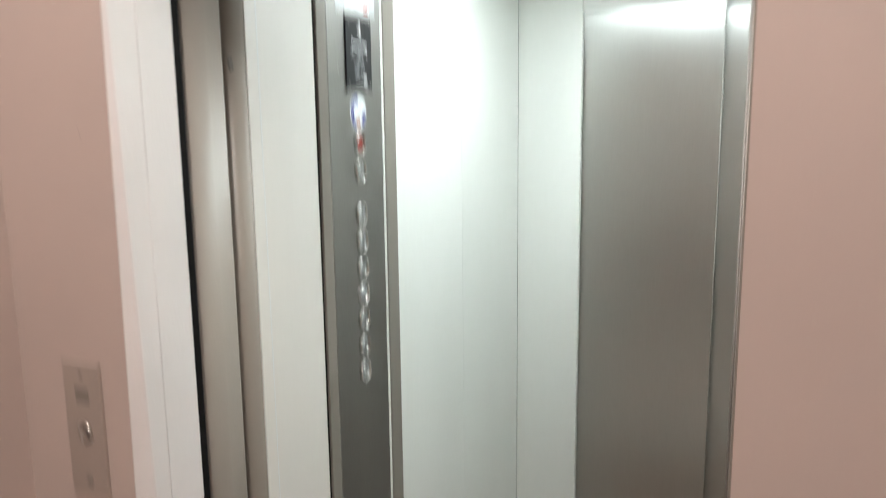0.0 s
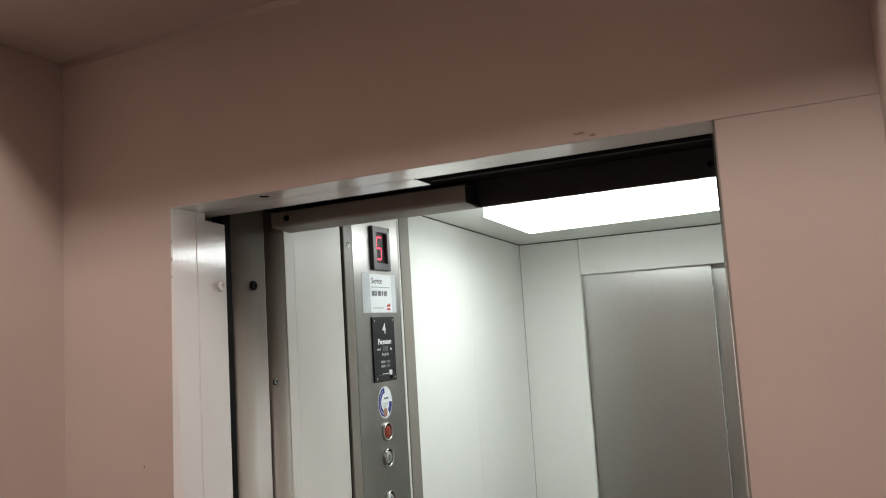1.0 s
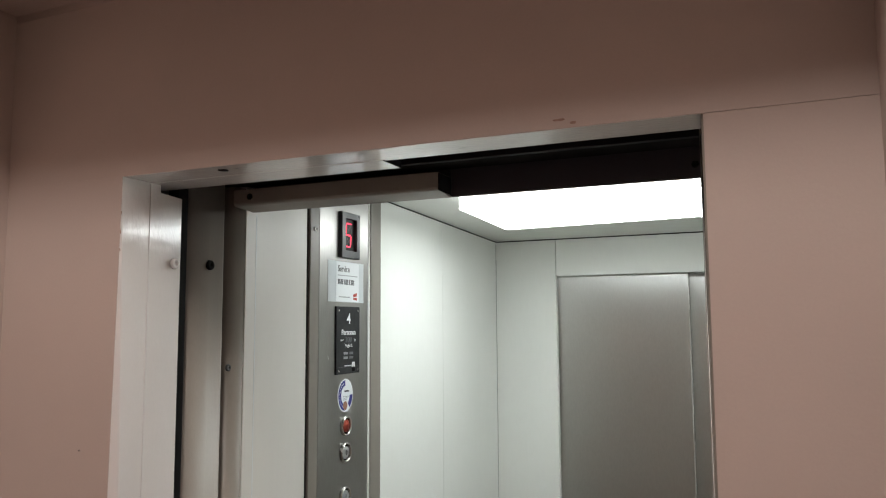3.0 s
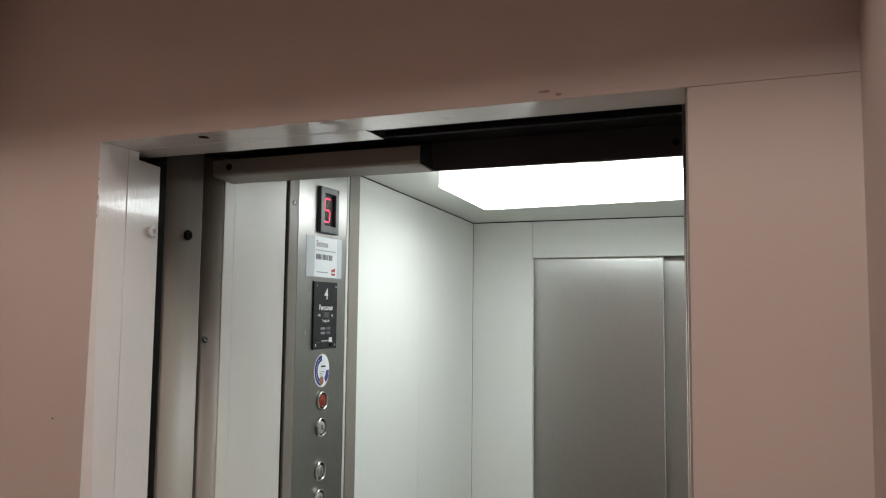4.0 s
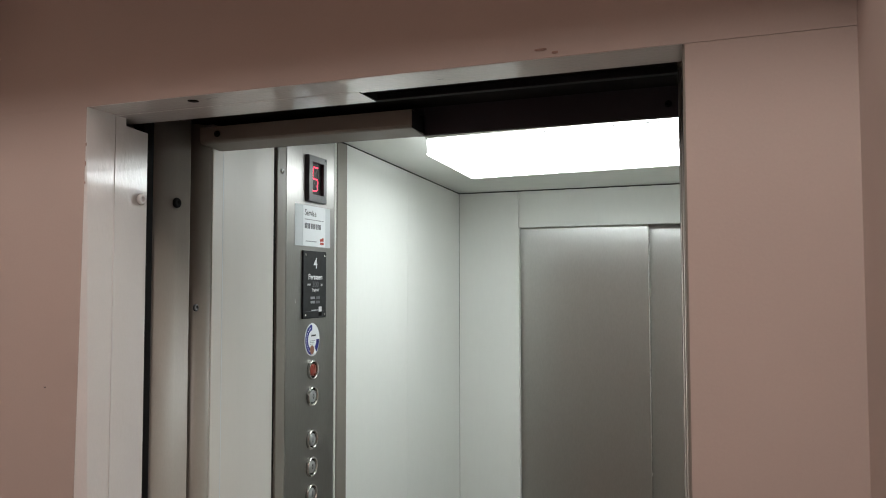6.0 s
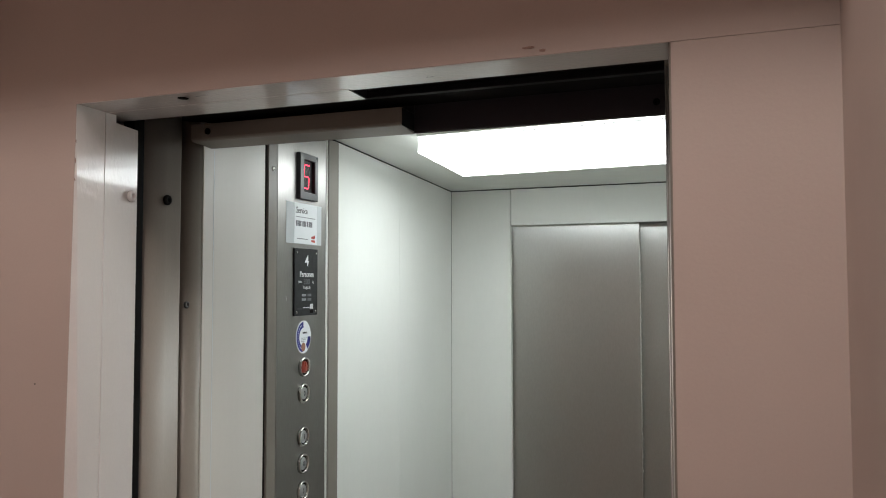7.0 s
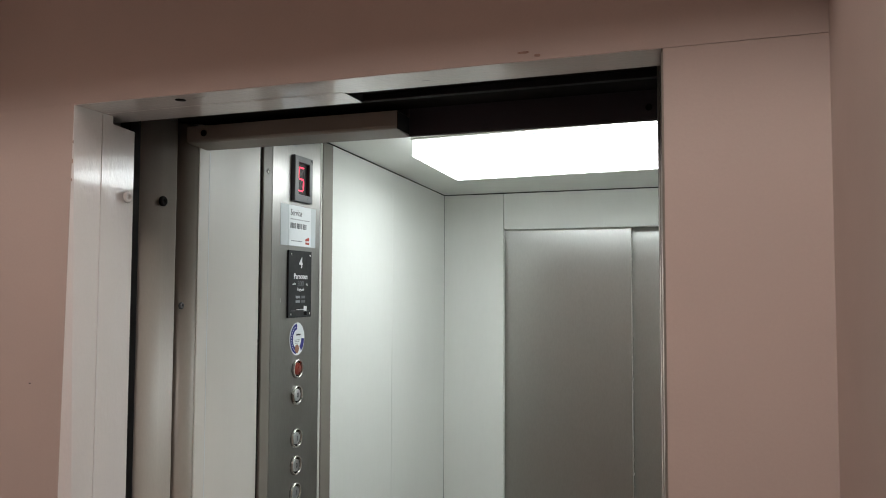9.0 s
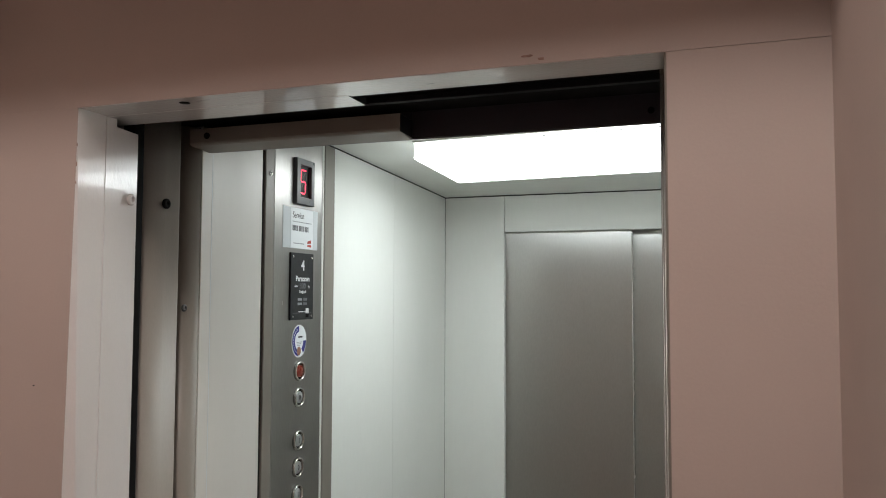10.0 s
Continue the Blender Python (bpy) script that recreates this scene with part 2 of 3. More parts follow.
tagged(part("wall_hall", bm, PINK), "salmon painted end walls of the landing", "wall", kind="structure")
tagged(part("ceiling", box(HALL_L - 0.1, HALL_R + 0.1, HALL_B - 0.1, 0.06, HIGH, HIGH + 0.1), PINK), "salmon painted landing ceiling", "ceiling", kind="structure")
# assumed bulkhead, its depth set so that its shadow ends near the lintel
tagged(part("shading_bulkhead", joined(box(LEFT, RIGHT, -0.262, -0.001, SOFFIT, HIGH, 0.004), cove((-0.0002, SOFFIT + 0.004), 0.014, LEFT, RIGHT, "x", -1, -1)), PINK), "salmon painted bulkhead added above the lift opening to shade the lintel wall", "bulkhead", kind="structure")

# shaft round the car: unseen box, added near black to keep world light out
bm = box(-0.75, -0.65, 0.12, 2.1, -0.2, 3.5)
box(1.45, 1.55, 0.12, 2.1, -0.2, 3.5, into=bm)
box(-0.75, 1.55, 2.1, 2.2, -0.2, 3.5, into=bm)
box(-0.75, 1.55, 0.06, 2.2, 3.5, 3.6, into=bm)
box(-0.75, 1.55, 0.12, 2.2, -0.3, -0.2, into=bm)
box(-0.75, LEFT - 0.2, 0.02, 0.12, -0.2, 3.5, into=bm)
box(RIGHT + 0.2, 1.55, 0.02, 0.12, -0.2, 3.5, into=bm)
tagged(part("shaft_light_block", bm, SHAFT_DARK), "unseen near-black shaft box that keeps light off the car", "shaft", kind="structure")

# ---- landing: door frame ----
frame_1 = thing("door_frame", (0, 0, 0), "white gloss painted steel frame of the lift opening", "door frame", kind="structure")
bm = box(-0.003, 0.0, 0.0009, 0.0544, 0.0, LINTEL)
lean(bm)
for v in bm.verts:
    if v.co.y > 0.03:
        v.co.x -= EDGE
part("jamb", bm, GLOSS, frame_1)
bm = prism([(0.0545, 0.0), (0.121, 0.0), (0.121, LINTEL - 0.0155), (0.075, LINTEL - 0.0125), (0.075, LINTEL - 0.0006), (0.0545, LINTEL - 0.0006)], -0.02, -0.0018, "x")
part("jamb_profile", bm, GLOSS, frame_1)
part("head_lining", box(-EDGE, OPEN, 0.0012, 0.0665, LINTEL - 0.0002, LINTEL + 0.0028, 0.0006), GLOSS, frame_1)
part("head_profile", box(-0.045, 0.392, 0.0585, 0.115, LINTEL - 0.0006, LINTEL + 0.004, 0.0003), GLOSS, frame_1)
# thin black sheet painted in for the shade inside the open profile
part("head_profile_end_shade", box(0.3925, 0.3945, 0.062, 0.1130, LINTEL - 0.0008, LINTEL + 0.014), BLACK, frame_1, "black sheet standing for the shade in the open end of the head profile")
# black strip put in for the shade of the gap between jamb and leaf
part("gap_shade", box(-0.030, -0.009, 0.1215, 0.143, 0.0, LINTEL + 0.01), RUBBER_SHADE, frame_1)
part("jamb_right", box(OPEN - 0.0005, OPEN + 0.002, 0.004, 0.0845, 0.0, LINTEL), TRIMSTEEL, frame_1)
part("jamb_right", prism([(0.7900, 0.0870), (0.7910, 0.0850), (0.8020, 0.0850), (0.8020, 0.1200), (0.7900, 0.1200)], 0.0, LINTEL + 0.025), TRIMSTEEL, frame_1, "grey folded steel door stop")
for x, y, r in ((0.7914, 0.0848, 0.0009), (0.7939, 0.0846, 0.0011), (0.7978, 0.045, 0.0009)):
    part("edge_bead", turned([(0, 0), (r, 0), (r, LINTEL - 0.002), (0, LINTEL - 0.002)], 14, Matrix.Translation((x, y, 0))), PANELSTEEL, frame_1, "thin bright steel edge bead")
screw(frame_1, side(0.104, 1.945, 0.0012), 0.0088, GLOSS, "screw", "white painted screw head")
# solid disc, black in place of the shade inside a hole
part("screw_hole", turned([(0, -0.0006), (0.0075, -0.0006), (0.0075, 0.0), (0, 0.0)], 18, Matrix.Translation((0.16, 0.024, LINTEL - 0.0001))), RUBBER_SHADE, frame_1, "black disc standing for the shade of a hole in the head lining")

# worn paint on the lintel's edge
random.seed(4)


def flake(u, v, ru, rv, m, mat, name, label):
    bm = bmesh.new()
    k = 13
    ring = []
    for i in range(k):
        a = 2 * math.pi * i / k
        s = random.uniform(0.6, 1.15)
        ring.append((u + ru * s * math.cos(a), v + rv * s * math.sin(a)))
    low = [bm.verts.new((a, b, -0.0006)) for a, b in ring]
    top = [bm.verts.new((a, b, 0.0004)) for a, b in ring]
    bm.faces.new(top)
    for i in range(k):
        bm.faces.new((low[i], low[(i + 1) % k], top[(i + 1) % k], top[i]))
    bmesh.ops.recalc_face_normals(bm, faces=bm.faces[:])
    bm.transform(m)
    return tagged(part(name, bm, mat), label, "paint damage")


for u, v, ru, rv in ((0.650, LINTEL + 0.0100, 0.008, 0.0018), (0.665, LINTEL + 0.0052, 0.005, 0.0014)):
    flake(u, v, ru, rv, front(0, 0, 0.0006), CHIPMAT, "paint_chip", "reddish paint chip on the lintel edge")
flake(-0.068, 1.67, 0.0016, 0.0012, front(0, 0, 0), INK, "wall_speck", "small dark speck on the salmon wall")

for z, r in ((2.012, 0.0030), (1.985, 0.0042), (1.958, 0.0022)):
    flake(0.0012, z, 0.0007, r, side(0, 0, -EDGE - 0.0165 * (LINTEL - z) * 0.9), CHIPMAT, "paint_chip", "small scrape on the jamb edge")
UNDER = Matrix(((1, 0, 0, 0), (0, -1, 0, 0), (0, 0, -1, LINTEL), (0, 0, 0, 1)))
for u, v, ru, rv in ((0.186, -0.022, 0.005, 0.0010), (0.199, -0.020, 0.006, 0.0008), (0.515, -0.040, 0.006, 0.0006)):
    flake(u, v, ru, rv, UNDER, FAINT, "paint_scrape", "thin scrape in the white head lining")

# landing call station
call = thing("call_station", (-0.106, 0, 1.125), "brushed steel lift call plate on the salmon wall", "call panel")
CX = -0.106
part("face_plate", slab(CX - 0.039, CX + 0.039, 1.125, 1.335, -0.001, 0.005, front(0, 0), 0.0015), BRASSY, call)
part("indicator_window", slab(CX - 0.014, CX + 0.014, 1.272, 1.294, 0.0045, 0.0058, front(0, 0), 0.0004), TRIMSTEEL, call, "small grey indicator window")
arrow = prism([(-0.005, 0), (0.005, 0), (0, 0.009)], 0.0048, 0.0056)
arrow.transform(front(CX, 1.311))
part("arrow_mark", arrow, TRIMSTEEL, call)
part("call_button", turned([(0, 0.0045), (0.015, 0.0045), (0.015, 0.0075), (0.013, 0.009), (0.0115, 0.009), (0.0112, 0.007), (0, 0.0075)], 28, front(CX + 0.001, 1.226)), CHROME, call, "round polished call button")
part("lock_cylinder", turned([(0, 0.0045), (0.007, 0.0045), (0.007, 0.0065), (0.0055, 0.0075), (0, 0.0075)], 20, front(CX + 0.002, 1.147)), TRIMSTEEL, call, "small key lock")

# ceiling lamp of the landing
hall = thing("landing_lamp", HALL_LAMP_AT, "warm globe lamp under the landing ceiling", "ceiling lamp")
hx, hy, hz = HALL_LAMP_AT
part("lamp_base", turned([(0, 0.18), (0.07, 0.18), (0.07, 0.128), (0.05, 0.126), (0.05, 0.118), (0, 0.118)], 24, Matrix.Translation(HALL_LAMP_AT)), CEILWHITE, hall)
glass = part("glass", turned([(0.155 * math.sin(math.pi * i / 10), -0.155 * math.cos(math.pi * i / 10)) for i in range(11)], 24, Matrix.Translation(HALL_LAMP_AT)), BULB, hall)
glass.visible_shadow = False
bulb = new("landing_bulb", bpy.data.lights.new("landing_bulb", "POINT"))
bulb.location = HALL_LAMP_AT
bulb.data.energy, bulb.data.color, bulb.data.shadow_soft_size = HALL_LAMP, (1.0, 0.92, 0.855), 0.16

# ---- doors of the landing and the car ----
leaf = thing("landing_door_leaf", (-0.15, 0.195, 0.01), "open grey sliding landing door leaf in its pocket", "lift door")
part("leaf_panel", prism([(-0.40, 0.1435), (-0.033, 0.1435), (-0.030, 0.1437), (-0.022, 0.1480), (-0.0150, 0.1570), (-0.0105, 0.1680), (-0.0078, 0.1790), (-0.0065, 0.1870), (-0.006, 0.1930), (-0.006, 0.1945), (-0.006, 0.2260), (-0.006, 0.2272), (-0.0072, 0.2310), (-0.0110, 0.2350), (-0.020, 0.2385), (-0.40, 0.2385)], 0.01, LINTEL + 0.028, smooth=True), LEAFGREY, leaf)
screw(leaf, side(0.194, 1.949, -0.006), 0.0085, RUBBER_SHADE, "buffer", "black rubber buffer screw")
leaf_2 = thing("car_door_leaf", (-0.15, 0.267, 0.01), "open grey sliding car door leaf in its pocket", "lift door")
part("leaf_panel", prism([(-0.40, 0.2500), (-0.022, 0.2500), (-0.0140, 0.2540), (-0.0075, 0.2625), (-0.0030, 0.2725), (-0.0015, 0.2790), (-0.0015, 0.2812), (-0.40, 0.2812)], 0.01, 2.092, smooth=True), GREY, leaf_2)
screw(leaf_2, side(0.2545, 1.776, -0.0125), 0.0062, BEZEL)

def ceiling_at(y):
    """The car's ceiling rises slightly towards its front."""
    return CAR_TOP + 0.031 * (REAR - y)


def under_ceiling(bm):
    for v in bm.verts:
        if v.co.z > 2.08:
            v.co.z += ceiling_at(v.co.y) - CAR_TOP
    return bm


# ---- lift car: structure ----
tagged(part("car_floor", box(0.0, CAR_R, 0.30, 1.95, -0.1, 0.01), CARFLOOR), "brown rubber lift car floor", "floor", kind="structure")
tagged(part("door_sill", box(0.0, OPEN, 0.121, 0.295, -0.1, 0.005), TRIMSTEEL), "grooved steel door sill", "sill", kind="structure")
car_left = thing("car_wall_left", (0, 0.3, 0.01), "white laminate side wall of the lift car", "wall", kind="structure")
# black sheet added behind the panels, so their gaps read as shade
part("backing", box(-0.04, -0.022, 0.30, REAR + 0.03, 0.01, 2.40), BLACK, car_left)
for y0, y1 in ((0.2815, 0.4745), (0.787, 1.1538), (1.1542, REAR - 0.001)):
    part("wall_panel", under_ceiling(box(-0.021, 0.0, y0, y1, 0.01, CAR_TOP - 0.0028, 0.0008)), FRONTPANEL if y0 < 0.4 else LAMINATE, car_left)
part("caulk_bead", prism([(-0.001, 0.3103), (0.0002, 0.3105), (0.0002, 0.3122), (-0.001, 0.3124)], 0.01, 2.05), PAPER, car_left, "white sealant bead")
# the gap's shade is painted as a black strip
part("gap_strip", box(-0.021, -0.006, 0.4748, 0.4882, 0.01, 2.12), RUBBER_SHADE, car_left, "black strip standing for the shade in the gap beside the control panel")
car_rear = thing("car_wall_rear", (0.5, REAR, 0.01), "white laminate rear wall of the lift car", "wall", kind="structure")
part("wall_panel", box(0.0, 0.2045, REAR, REAR + 0.02, 0.01, CAR_TOP - 0.003, 0.0012), LAMINATE, car_rear)
part("wall_panel", box(0.206, CAR_R, REAR, REAR + 0.02, 2.0035, CAR_TOP - 0.003, 0.0012), LAMINATE, car_rear)
part("wall_panel", box(0.97, CAR_R, REAR, REAR + 0.02, 0.01, 2.0025, 0.0012), LAMINATE, car_rear)
# black block added behind the rear panel for the dark above the leaves
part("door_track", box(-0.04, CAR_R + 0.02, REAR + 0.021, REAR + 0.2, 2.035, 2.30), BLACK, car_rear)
tagged(part("car_wall_right", box(CAR_R, CAR_R + 0.02, 0.30, REAR + 0.02, 0.01, CAR_TOP + 0.06), LAMINATE), "white laminate side wall of the lift car", "wall", kind="structure")
tagged(part("car_wall_front", box(0.83, CAR_R, 0.30, 0.32, 0.01, CAR_TOP + 0.04), LAMINATE), "white laminate front return of the lift car", "wall", kind="structure")
tagged(part("car_ceiling", under_ceiling(box(0.0005, CAR_R, 0.345, REAR - 0.001, CAR_TOP, CAR_TOP + 0.012)), CEILWHITE), "white painted lift car ceiling", "ceiling", kind="structure")
# unseen black sheet added above the ceiling to shut out light
tagged(part("car_roof", box(-0.04, CAR_R + 0.02, 0.345, REAR + 0.2, CAR_TOP + 0.065, CAR_TOP + 0.09), BLACK), "unseen black roof sheet over the lift car that keeps light out", "roof", kind="structure")

lamp = thing("ceiling_light", (0.5, 0.94, CAR_TOP + 0.02), "rectangular glowing white ceiling light of the lift car", "ceiling light")
for name, z0, z1, inset, mat, note in (("diffuser", 2.0835, 2.0875, 0.0, GLOW, ""), ("diffuser_skirt", 2.0877, CAR_TOP - 0.0050, 0.0003, GLOW_SIDE, "fainter glowing side of the diffuser")):
    bm = box(0.207 + inset, 0.80 - inset, 0.775 + inset, 1.105 - inset, z0, z1, 0.001)
    for v in bm.verts:
        v.co.y -= 0.06 * (v.co.x - 0.207)
    part(name, under_ceiling(bm), mat, lamp, note)
bm = box(0.42, 0.80, 0.7735, 0.7765, CAR_TOP - 0.0122, CAR_TOP - 0.0110)
for v in bm.verts:
    v.co.y -= 0.06 * (v.co.x - 0.207)
part("seam_strip", under_ceiling(bm), TRIMSTEEL, lamp, "thin grey seam of the diffuser")
bm = box(0.204, 0.803, 0.772, 1.108, CAR_TOP - 0.0045, CAR_TOP - 0.0002)
for v in bm.verts:
    v.co.y -= 0.06 * (v.co.x - 0.207)
part("frame", under_ceiling(bm), CEILWHITE, lamp, "thin white metal frame")

# rear door, two sliding leaves
rear_1 = thing("rear_door_leaf", (0.41, 1.64, 0.01), "closed brushed stainless steel sliding door leaf", "lift door", "rear door leaves")
part("leaf_panel", box(0.15, 0.612, 1.628, 1.658, 0.012, 2.033, 0.0015, 2), STEEL, rear_1)
part("edge_fold", box(0.6122, 0.6136, 1.6285, 1.657, 0.012, 2.033, 0.0005), CHROME, rear_1, "bright folded leaf edge")
rear_2 = thing("rear_door_leaf", (0.80, 1.68, 0.01), "closed brushed stainless steel sliding door leaf set further back", "lift door", "rear door leaves")
part("leaf_panel", box(0.59, 1.02, 1.674, 1.70, 0.012, 2.033, 0.0015, 2), STEEL, rear_2)
part("edge_fold", box(1.0203, 1.0215, 1.6745, 1.699, 0.012, 2.033), CHROME, rear_2)
# black sheet added behind the rear leaves for the dark beyond them
part("rear_backing", box(-0.04, CAR_R + 0.02, 1.80, 1.82, 0.0, 2.3), BLACK, car_rear)

# door headers
header = thing("door_header", (0.4, 0.32, 2.05), "dark painted car door header above the opening", "door header")
part("front_panel", box(0.3885, 0.95, 0.302, 0.309, 2.0525, 2.42, 0.002, 3), HEADER, header)
part("front_panel", box(-0.02, 0.3882, 0.302, 0.309, 2.0525, 2.42, 0.002, 2), HEADER, header)
screw(header, front(0.765, 2.072, -0.302), 0.005, RUBBER_SHADE)
# track and rail are coloured black for the shade above the opening
track = thing("landing_door_track", (0.4, 0.2, 2.09), "landing door track blackened to stand for the shade inside the shaft", "door track")
part("track_box", box(-0.45, 0.95, 0.135, 0.298, 2.096, 2.40, 0.003), RUBBER_SHADE, track)
part("hanger_rail", box(-0.45, 0.95, 0.188, 0.200, 2.086, 2.0957, 0.001), BLACK, track)
cover = thing("door_operator_cover", (0.19, 0.27, 2.056), "grey painted cover bar below the door header", "cover bar")
part("cover_bar", prism([(0.2505, 2.084), (0.2505, 2.0605), (0.2525, 2.0575), (0.2560, 2.056), (0.3005, 2.0515), (0.3015, 2.0535), (0.3015, 2.084)], -0.004, 0.388, "x"), GREY, cover)
part("end_cap", box(0.3881, 0.3893, 0.2515, 0.3005, 2.0555, 2.083), BLACK, cover, "black end cap")
screw(cover, front(0.031, 2.071, -0.2505), 0.0055, RUBBER_SHADE)

# ---- control panel ----
panel = thing("control_panel", (0, 0.62, 0.01), "full-height brushed steel lift control panel with round buttons", "control panel")
part("face_plate", under_ceiling(box(-0.02, 0.0, 0.521, 0.7255, 0.01, CAR_TOP - 0.003, 0.0015, 3)), PANELSTEEL, panel)
part("trim", prism([(-0.022, 0.4885), (-0.002, 0.4885), (-0.0008, 0.4900), (-0.0008, 0.5205), (-0.022, 0.5205)], 0.01, CAR_TOP + 0.026), TRIMSTEEL, panel)
# bright line of a lit gap, painted as a white strip
part("lit_gap_strip", prism([(-0.02, 0.7258), (-0.0005, 0.7258), (0.0010, 0.7272), (0.0010, 0.7325), (-0.0005, 0.7345), (-0.02, 0.7345)], 0.01, CAR_TOP + 0.024), CEILWHITE, panel, "thin white strip standing for the light in a gap")
part("trim", prism([(-0.022, 0.7360), (-0.0035, 0.7360), (0.0008, 0.7385), (0.0008, 0.7850), (-0.0008, 0.7866), (-0.022, 0.7866)], 0.01, CAR_TOP + 0.022), TRIMSTEEL, panel)
screw(panel, side(0.504, 2.045, -0.001), 0.005, CHROME)

part("scratch", prism([(0.5555, 1.786), (0.5565, 1.7855), (0.5590, 1.7772), (0.5582, 1.7770)], 0.0, 0.0003, "x"), ENGRAVED, panel)

# floor display
disp = part("floor_display", slab(0.594, 0.671, 1.994, 2.094, 0.0, 0.001, side(0, 0)), BEZEL, panel, "charcoal display with a red digit")
bm = bmesh.new()
rims = [[bm.verts.new((u, v, w)) for u, v in ((u0, v0), (u1, v0), (u1, v1), (u0, v1))] for u0, u1, v0, v1, w in (
    (0.594, 0.671, 1.994, 2.094, 0.0005), (0.594, 0.671, 1.994, 2.094, 0.0090), (0.5952, 0.6698, 1.9952, 2.0928, 0.0100),
    (0.6092, 0.6578, 2.0092, 2.0808, 0.0100), (0.610, 0.657, 2.010, 2.080, 0.0092), (0.610, 0.657, 2.010, 2.080, 0.0010))]
for lo, hi in zip(rims, rims[1:]):
    for i in range(4):
        bm.faces.new((lo[i], lo[(i + 1) % 4], hi[(i + 1) % 4], hi[i]))
bmesh.ops.recalc_face_normals(bm, faces=bm.faces[:])
bm.transform(side(0, 0))
part("bezel", bm, BEZEL, disp)
part("window", slab(0.610, 0.657, 2.010, 2.080, 0.001, 0.003, side(0, 0)), SCREEN, disp, "dark display window")


def segment(a, b, width, mat):
    """A bar between two points of the display, slightly slanted like the digit."""
    d = Vector((b[0] - a[0], b[1] - a[1]))
    k = Vector((-d.y, d.x)).normalized() * width / 2
    pts = [(a[0] + k.x, a[1] + k.y), (a[0] - k.x, a[1] - k.y), (b[0] - k.x, b[1] - k.y), (b[0] + k.x, b[1] + k.y)]
    bm = prism(pts, 0.003, 0.0038)
    bm.transform(side(0.6305, 2.045))
    return part("segment", bm, mat, disp)


W2, H2, S2 = 0.0115, 0.0255, 0.0028
TL, TR, ML, MR, BL, BR = (-W2 + S2, H2), (W2 + S2, H2), (-W2, 0), (W2, 0), (-W2 - S2, -H2), (W2 - S2, -H2)
for a, b in ((TL, TR), (ML, MR), (MR, BR), (BL, BR), (TL, ML)):
    p, q = Vector(a).lerp(Vector(b), 0.07), Vector(a).lerp(Vector(b), 0.93)
    segment(p, q, 0.0030, LED)
for a, b in ((ML, TR), (ML, BR), (ML, BL), (TR, MR), (TL, (0, 0)), ((0, 0), BR)):
    p, q = Vector(a).lerp(Vector(b), 0.14), Vector(a).lerp(Vector(b), 0.86)
    segment(p, q, 0.0026, SEGMENT_OFF)

# maker's plate above the display
part("marking", slab(0.602, 0.622, 2.1145, 2.1165, 0.0, 0.0003, side(0, 0)), PALEINK, panel)

# service label
label = part("service_label", slab(0.553, 0.703, 1.898, 1.986, 0.0, 0.0008, side(0, 0), 0.0003), HOLDER, panel, "white paper service label in a frosted film")
part("paper", slab(0.585, 0.681, 1.899, 1.985, 0.0008, 0.0011, side(0, 0)), PAPER, label)
lettering("Service", 0.0190, side(0.592, 1.9695, 0.0012), INK, label, align="LEFT", squeeze=0.88)
u = 0.592
for w in (0.016, 0.006, 0.005, 0.012, 0.008, 0.015, 0.009):
    part("printed_bar", slab(u, u + w, 1.9548, 1.9566, 0.0011, 0.0013, side(0, 0)), PALEINK, label)
    u += w + 0.0018
u = 0.592
for w in (1, 1, 1, 1, -0.55, 1, 1, 1, -0.35, 1, -0.35, 1, 1, 0.7):
    if w > 0:
        part("printed_bar", slab(u, u + w * 0.0044, 1.9360, 1.9475, 0.0011, 0.0013, side(0, 0)), DIGITINK, label)
    u += abs(w) * 0.0058
part("printed_bar", slab(0.596, 0.642, 1.9080, 1.9100, 0.0011, 0.0013, side(0, 0)), PALEINK, label)
part("emblem", prism([(0.657, 1.9105), (0.673, 1.9115), (0.673, 1.9195), (0.657, 1.9155)], 0.0011, 0.0013, "x"), REDINK, label)
part("emblem", prism([(0.657, 1.9040), (0.673, 1.9030), (0.673, 1.9085), (0.657, 1.9085)], 0.0011, 0.0013, "x"), REDINK, label)

# rating plate
plate = part("rating_plate", slab(0.5825, 0.6800, 1.744, 1.8885, 0.0, 0.0045, side(0, 0), 0.0008), PLATE, panel, "black engraved rating plate with four screws")
PW = 0.0046
lettering("4", 0.033, side(0.6325, 1.861, PW), ENGRAVED, plate, bold=0.0003)
lettering("Personen", 0.0165, side(0.6325, 1.8325, PW), ENGRAVED, plate, bold=0.0003, squeeze=0.95)
lettering("oder", 0.0075, side(0.6050, 1.8165, PW), ENGRAVED, plate)
lettering("300", 0.0165, side(0.6325, 1.8165, PW), FAINT, plate, squeeze=1.1)
lettering("kg", 0.0075, side(0.6590, 1.8165, PW), ENGRAVED, plate)
lettering("Tragkraft", 0.0092, side(0.6325, 1.8045, PW), ENGRAVED, plate, squeeze=0.9)
for v in (1.7880, 1.7785):
    part("printed_bar", slab(0.612, 0.630, v - 0.0026, v + 0.0026, 0.0045, 0.0048, side(0, 0)), PALEINK, plate)
    part("printed_bar", slab(0.636, 0.652, v - 0.0028, v + 0.0028, 0.0045, 0.0048, side(0, 0)), FAINT, plate)
part("rule", slab(0.592, 0.672, 1.7585, 1.7592, 0.0045, 0.0048, side(0, 0)), FAINT, plate)
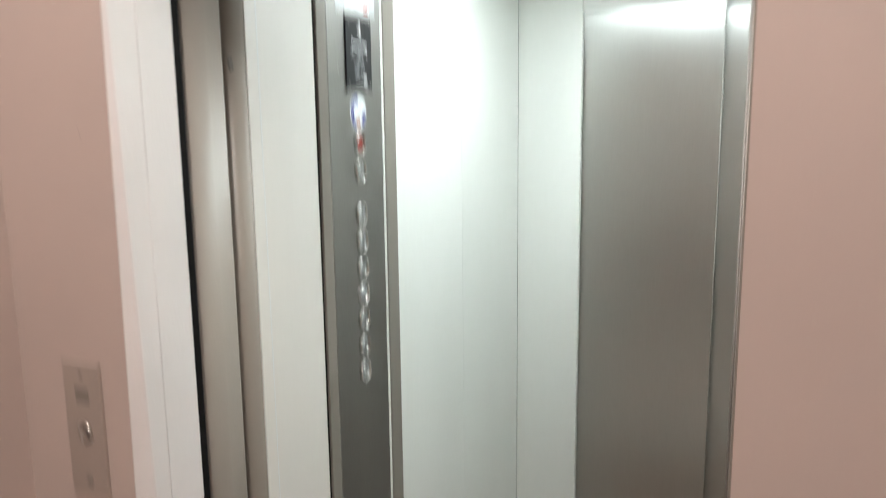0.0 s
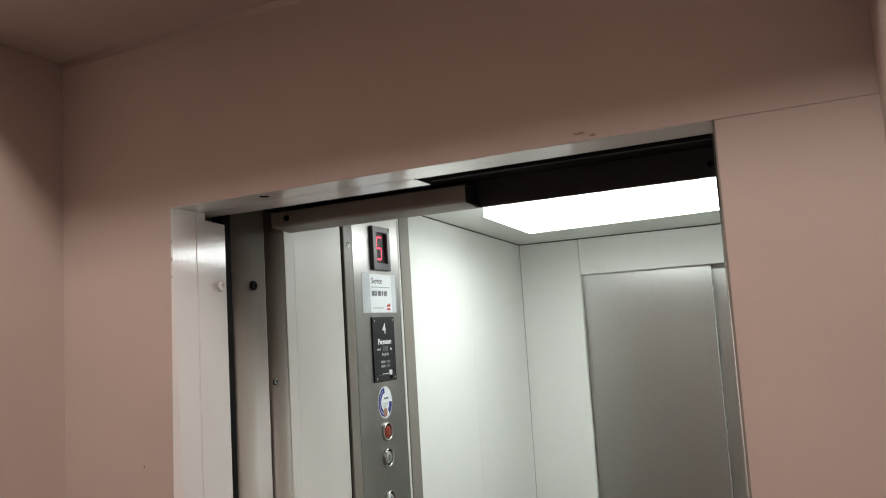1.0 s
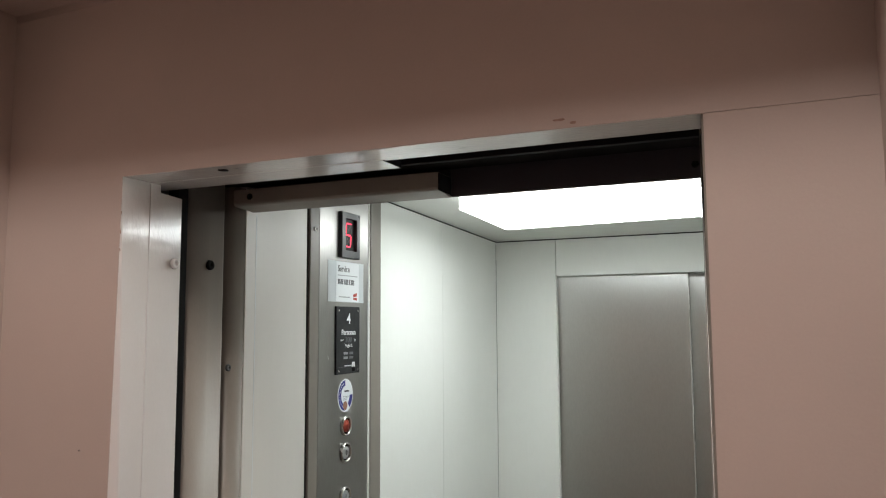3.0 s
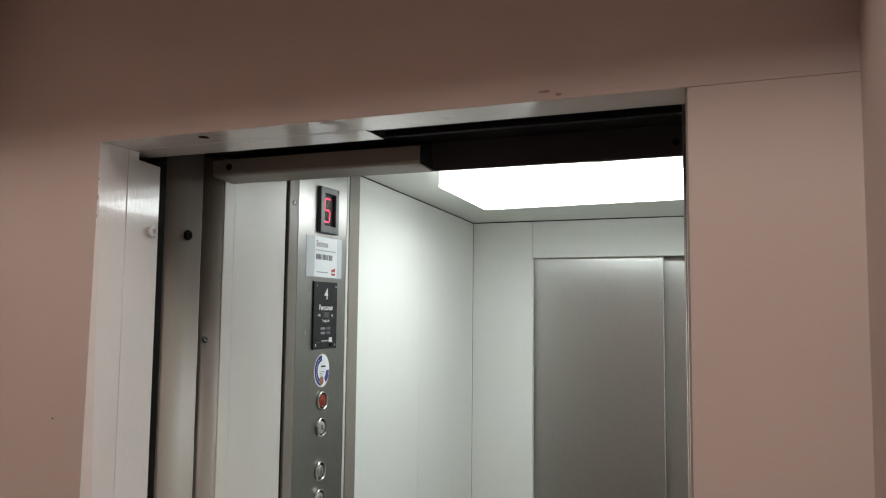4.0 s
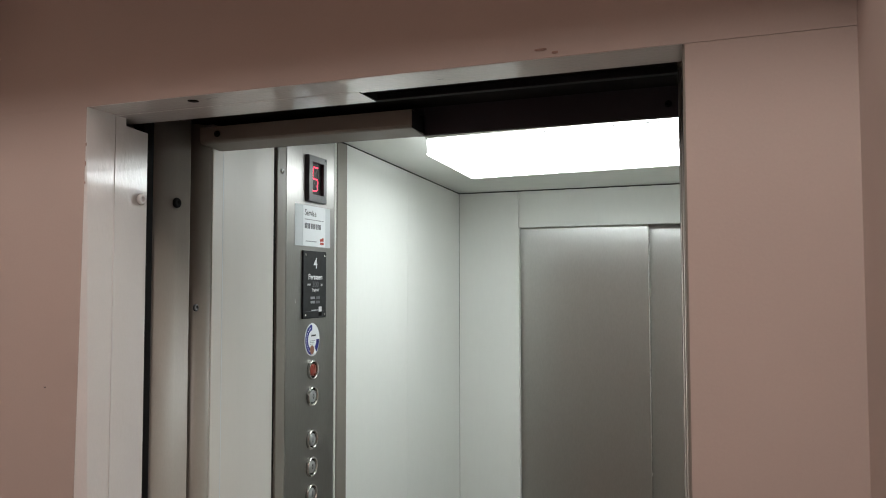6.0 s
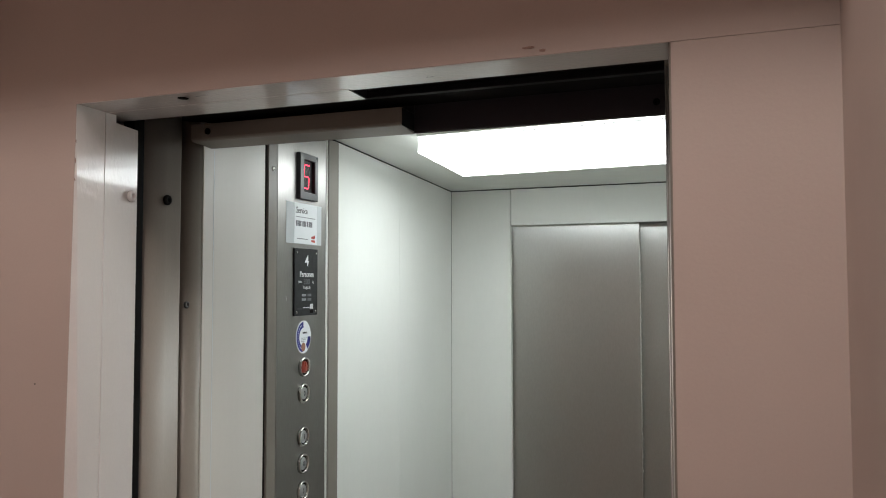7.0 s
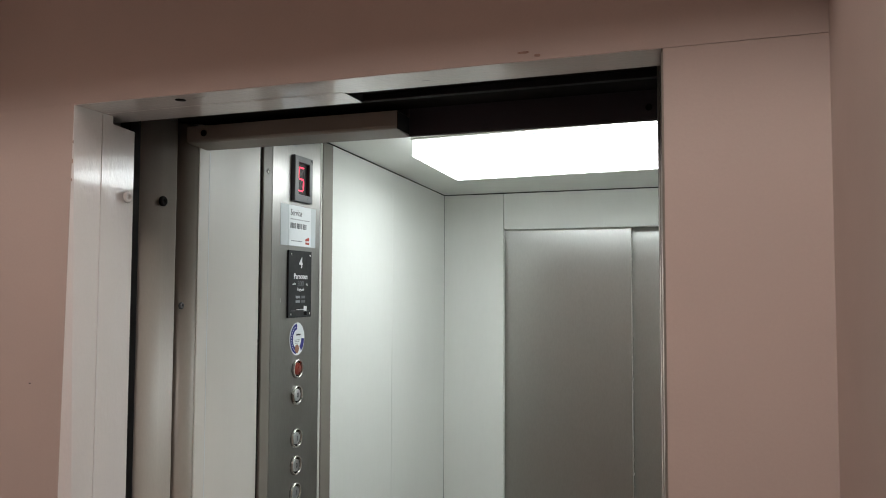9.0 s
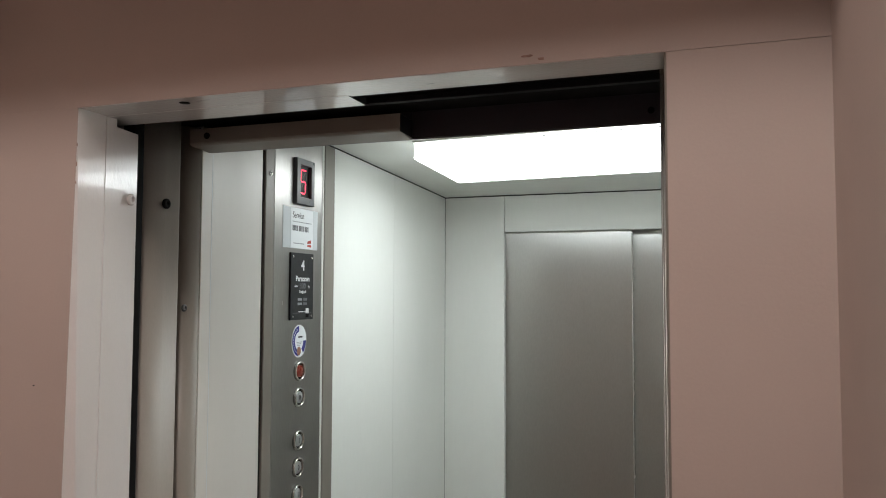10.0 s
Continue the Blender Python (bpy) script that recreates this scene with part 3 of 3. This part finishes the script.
part("printed_bar", slab(0.616, 0.646, 1.7605, 1.7622, 0.0045, 0.0048, side(0, 0)), ENGRAVED, plate)
part("emblem", slab(0.647, 0.660, 1.7575, 1.7685, 0.0045, 0.0048, side(0, 0)), ENGRAVED, plate)
part("emblem", slab(0.647, 0.660, 1.7485, 1.7560, 0.0045, 0.0048, side(0, 0)), RUBBER_SHADE, plate)
for u in (0.5915, 0.6715):
    for v in (1.7515, 1.8795):
        screw(plate, side(u, v, 0.0042), 0.0026, CHROME)


# inspection sticker
def disc_piece(cu, cv, r0, r1, a0, a1, w0, w1, mat, parent, name, label="", k=28, sy=1.12):
    """A piece of a ring on the side wall from angle a0 to a1 (degrees)."""
    outer = [(cu + r1 * math.cos(radians(a0 + (a1 - a0) * i / k)), cv + sy * r1 * math.sin(radians(a0 + (a1 - a0) * i / k))) for i in range(k + 1)]
    inner = [(cu + r0 * math.cos(radians(a1 + (a0 - a1) * i / k)), cv + sy * r0 * math.sin(radians(a1 + (a0 - a1) * i / k))) for i in range(k + 1)] if r0 > 0 else []
    pts = outer[:-1] if r0 <= 0 else outer + inner
    bm = prism(pts, w0, w1, "x")
    return part(name, bm, mat, parent, label)


SU, SV = 0.6275, 1.698
sticker = disc_piece(SU, SV, 0, 0.0315, 0, 360, 0.0, 0.0005, PAPER, panel, "inspection_sticker", "round white sticker with a blue ring", k=40)
disc_piece(SU, SV, 0.0180, 0.0290, 92, 264, 0.0005, 0.0007, BLUEINK, sticker, "blue_band")
disc_piece(SU, SV, 0.0, 0.0290, 0, 360, 0.0005, 0.0006, PAPER, sticker, "sticker_face")
disc_piece(SU, SV, 0.0175, 0.0290, 305, 360, 0.0006, 0.0008, BLUEINK, sticker, "blue_band")
for a in range(110, 250, 12):
    disc_piece(SU, SV, 0.0228, 0.0248, a, a + 6, 0.0007, 0.0009, PAPER, sticker, "printed_bar", k=4)
part("printed_bar", slab(SU - 0.004, SU + 0.014, SV + 0.007, SV + 0.0105, 0.0006, 0.0009, side(0, 0)), INK, sticker)
for k in range(3):
    part("printed_bar", slab(SU - 0.010, SU + 0.012 - 0.004 * k, SV - 0.003 - 0.0035 * k, SV - 0.0018 - 0.0035 * k, 0.0006, 0.0009, side(0, 0)), PALEINK, sticker)
disc_piece(SU - 0.001, SV - 0.0215, 0, 0.0085, 0, 360, 0.0007, 0.0010, TANINK, sticker, "seal_print", k=20)

# buttons: a polished ring round a cap
ring_me = mesh_of("ring", turned([(0.0162, 0.0005), (0.0208, 0.0005), (0.0208, 0.0050), (0.0198, 0.0066), (0.0184, 0.0070), (0.0172, 0.0062), (0.0164, 0.0030)], 32, SIDE), CHROME)
well_me = mesh_of("well", turned([(0, 0.0004), (0.0163, 0.0004), (0.0163, 0.0016), (0, 0.0016)], 28, SIDE), RUBBER_SHADE)
cap_profile = [(0, 0.0014), (0.0130, 0.0014), (0.0130, 0.0042), (0.0120, 0.0050), (0, 0.0054)]
cap_me = mesh_of("cap", turned(cap_profile, 28, SIDE), SILVERCAP)
red_me = mesh_of("cap", turned(cap_profile, 28, SIDE), REDCAP)
mark_bm = turned([(0.0022, 0.0048), (0.0040, 0.0048), (0.0040, 0.0057), (0.0022, 0.0057), (0.0022, 0.0048)], 18, SIDE @ Matrix.Diagonal((0.8, 1.35, 1, 1)))
mark_me = mesh_of("mark", mark_bm, INK)
bar_me = mesh_of("mark", slab(-0.0010, 0.0010, -0.0055, 0.0055, 0.0048, 0.0057, SIDE), INK)
HEIGHTS = [1.634, 1.578] + [1.4865 - 0.0571 * i for i in range(7)]
for i, z in enumerate(HEIGHTS):
    b = shared("button", ring_me, panel, Vector((0, 0.6262 - 0.0006 * i, z)) - BASE[panel.name], "round red alarm button in a steel ring" if i == 0 else "round satin steel push button")
    shared("well", well_me, b, (0, 0, 0))
    shared("cap", red_me if i == 0 else cap_me, b, (0, 0, 0))
    if i:
        shared("mark", mark_me if i % 2 else bar_me, b, (0, 0, 0))
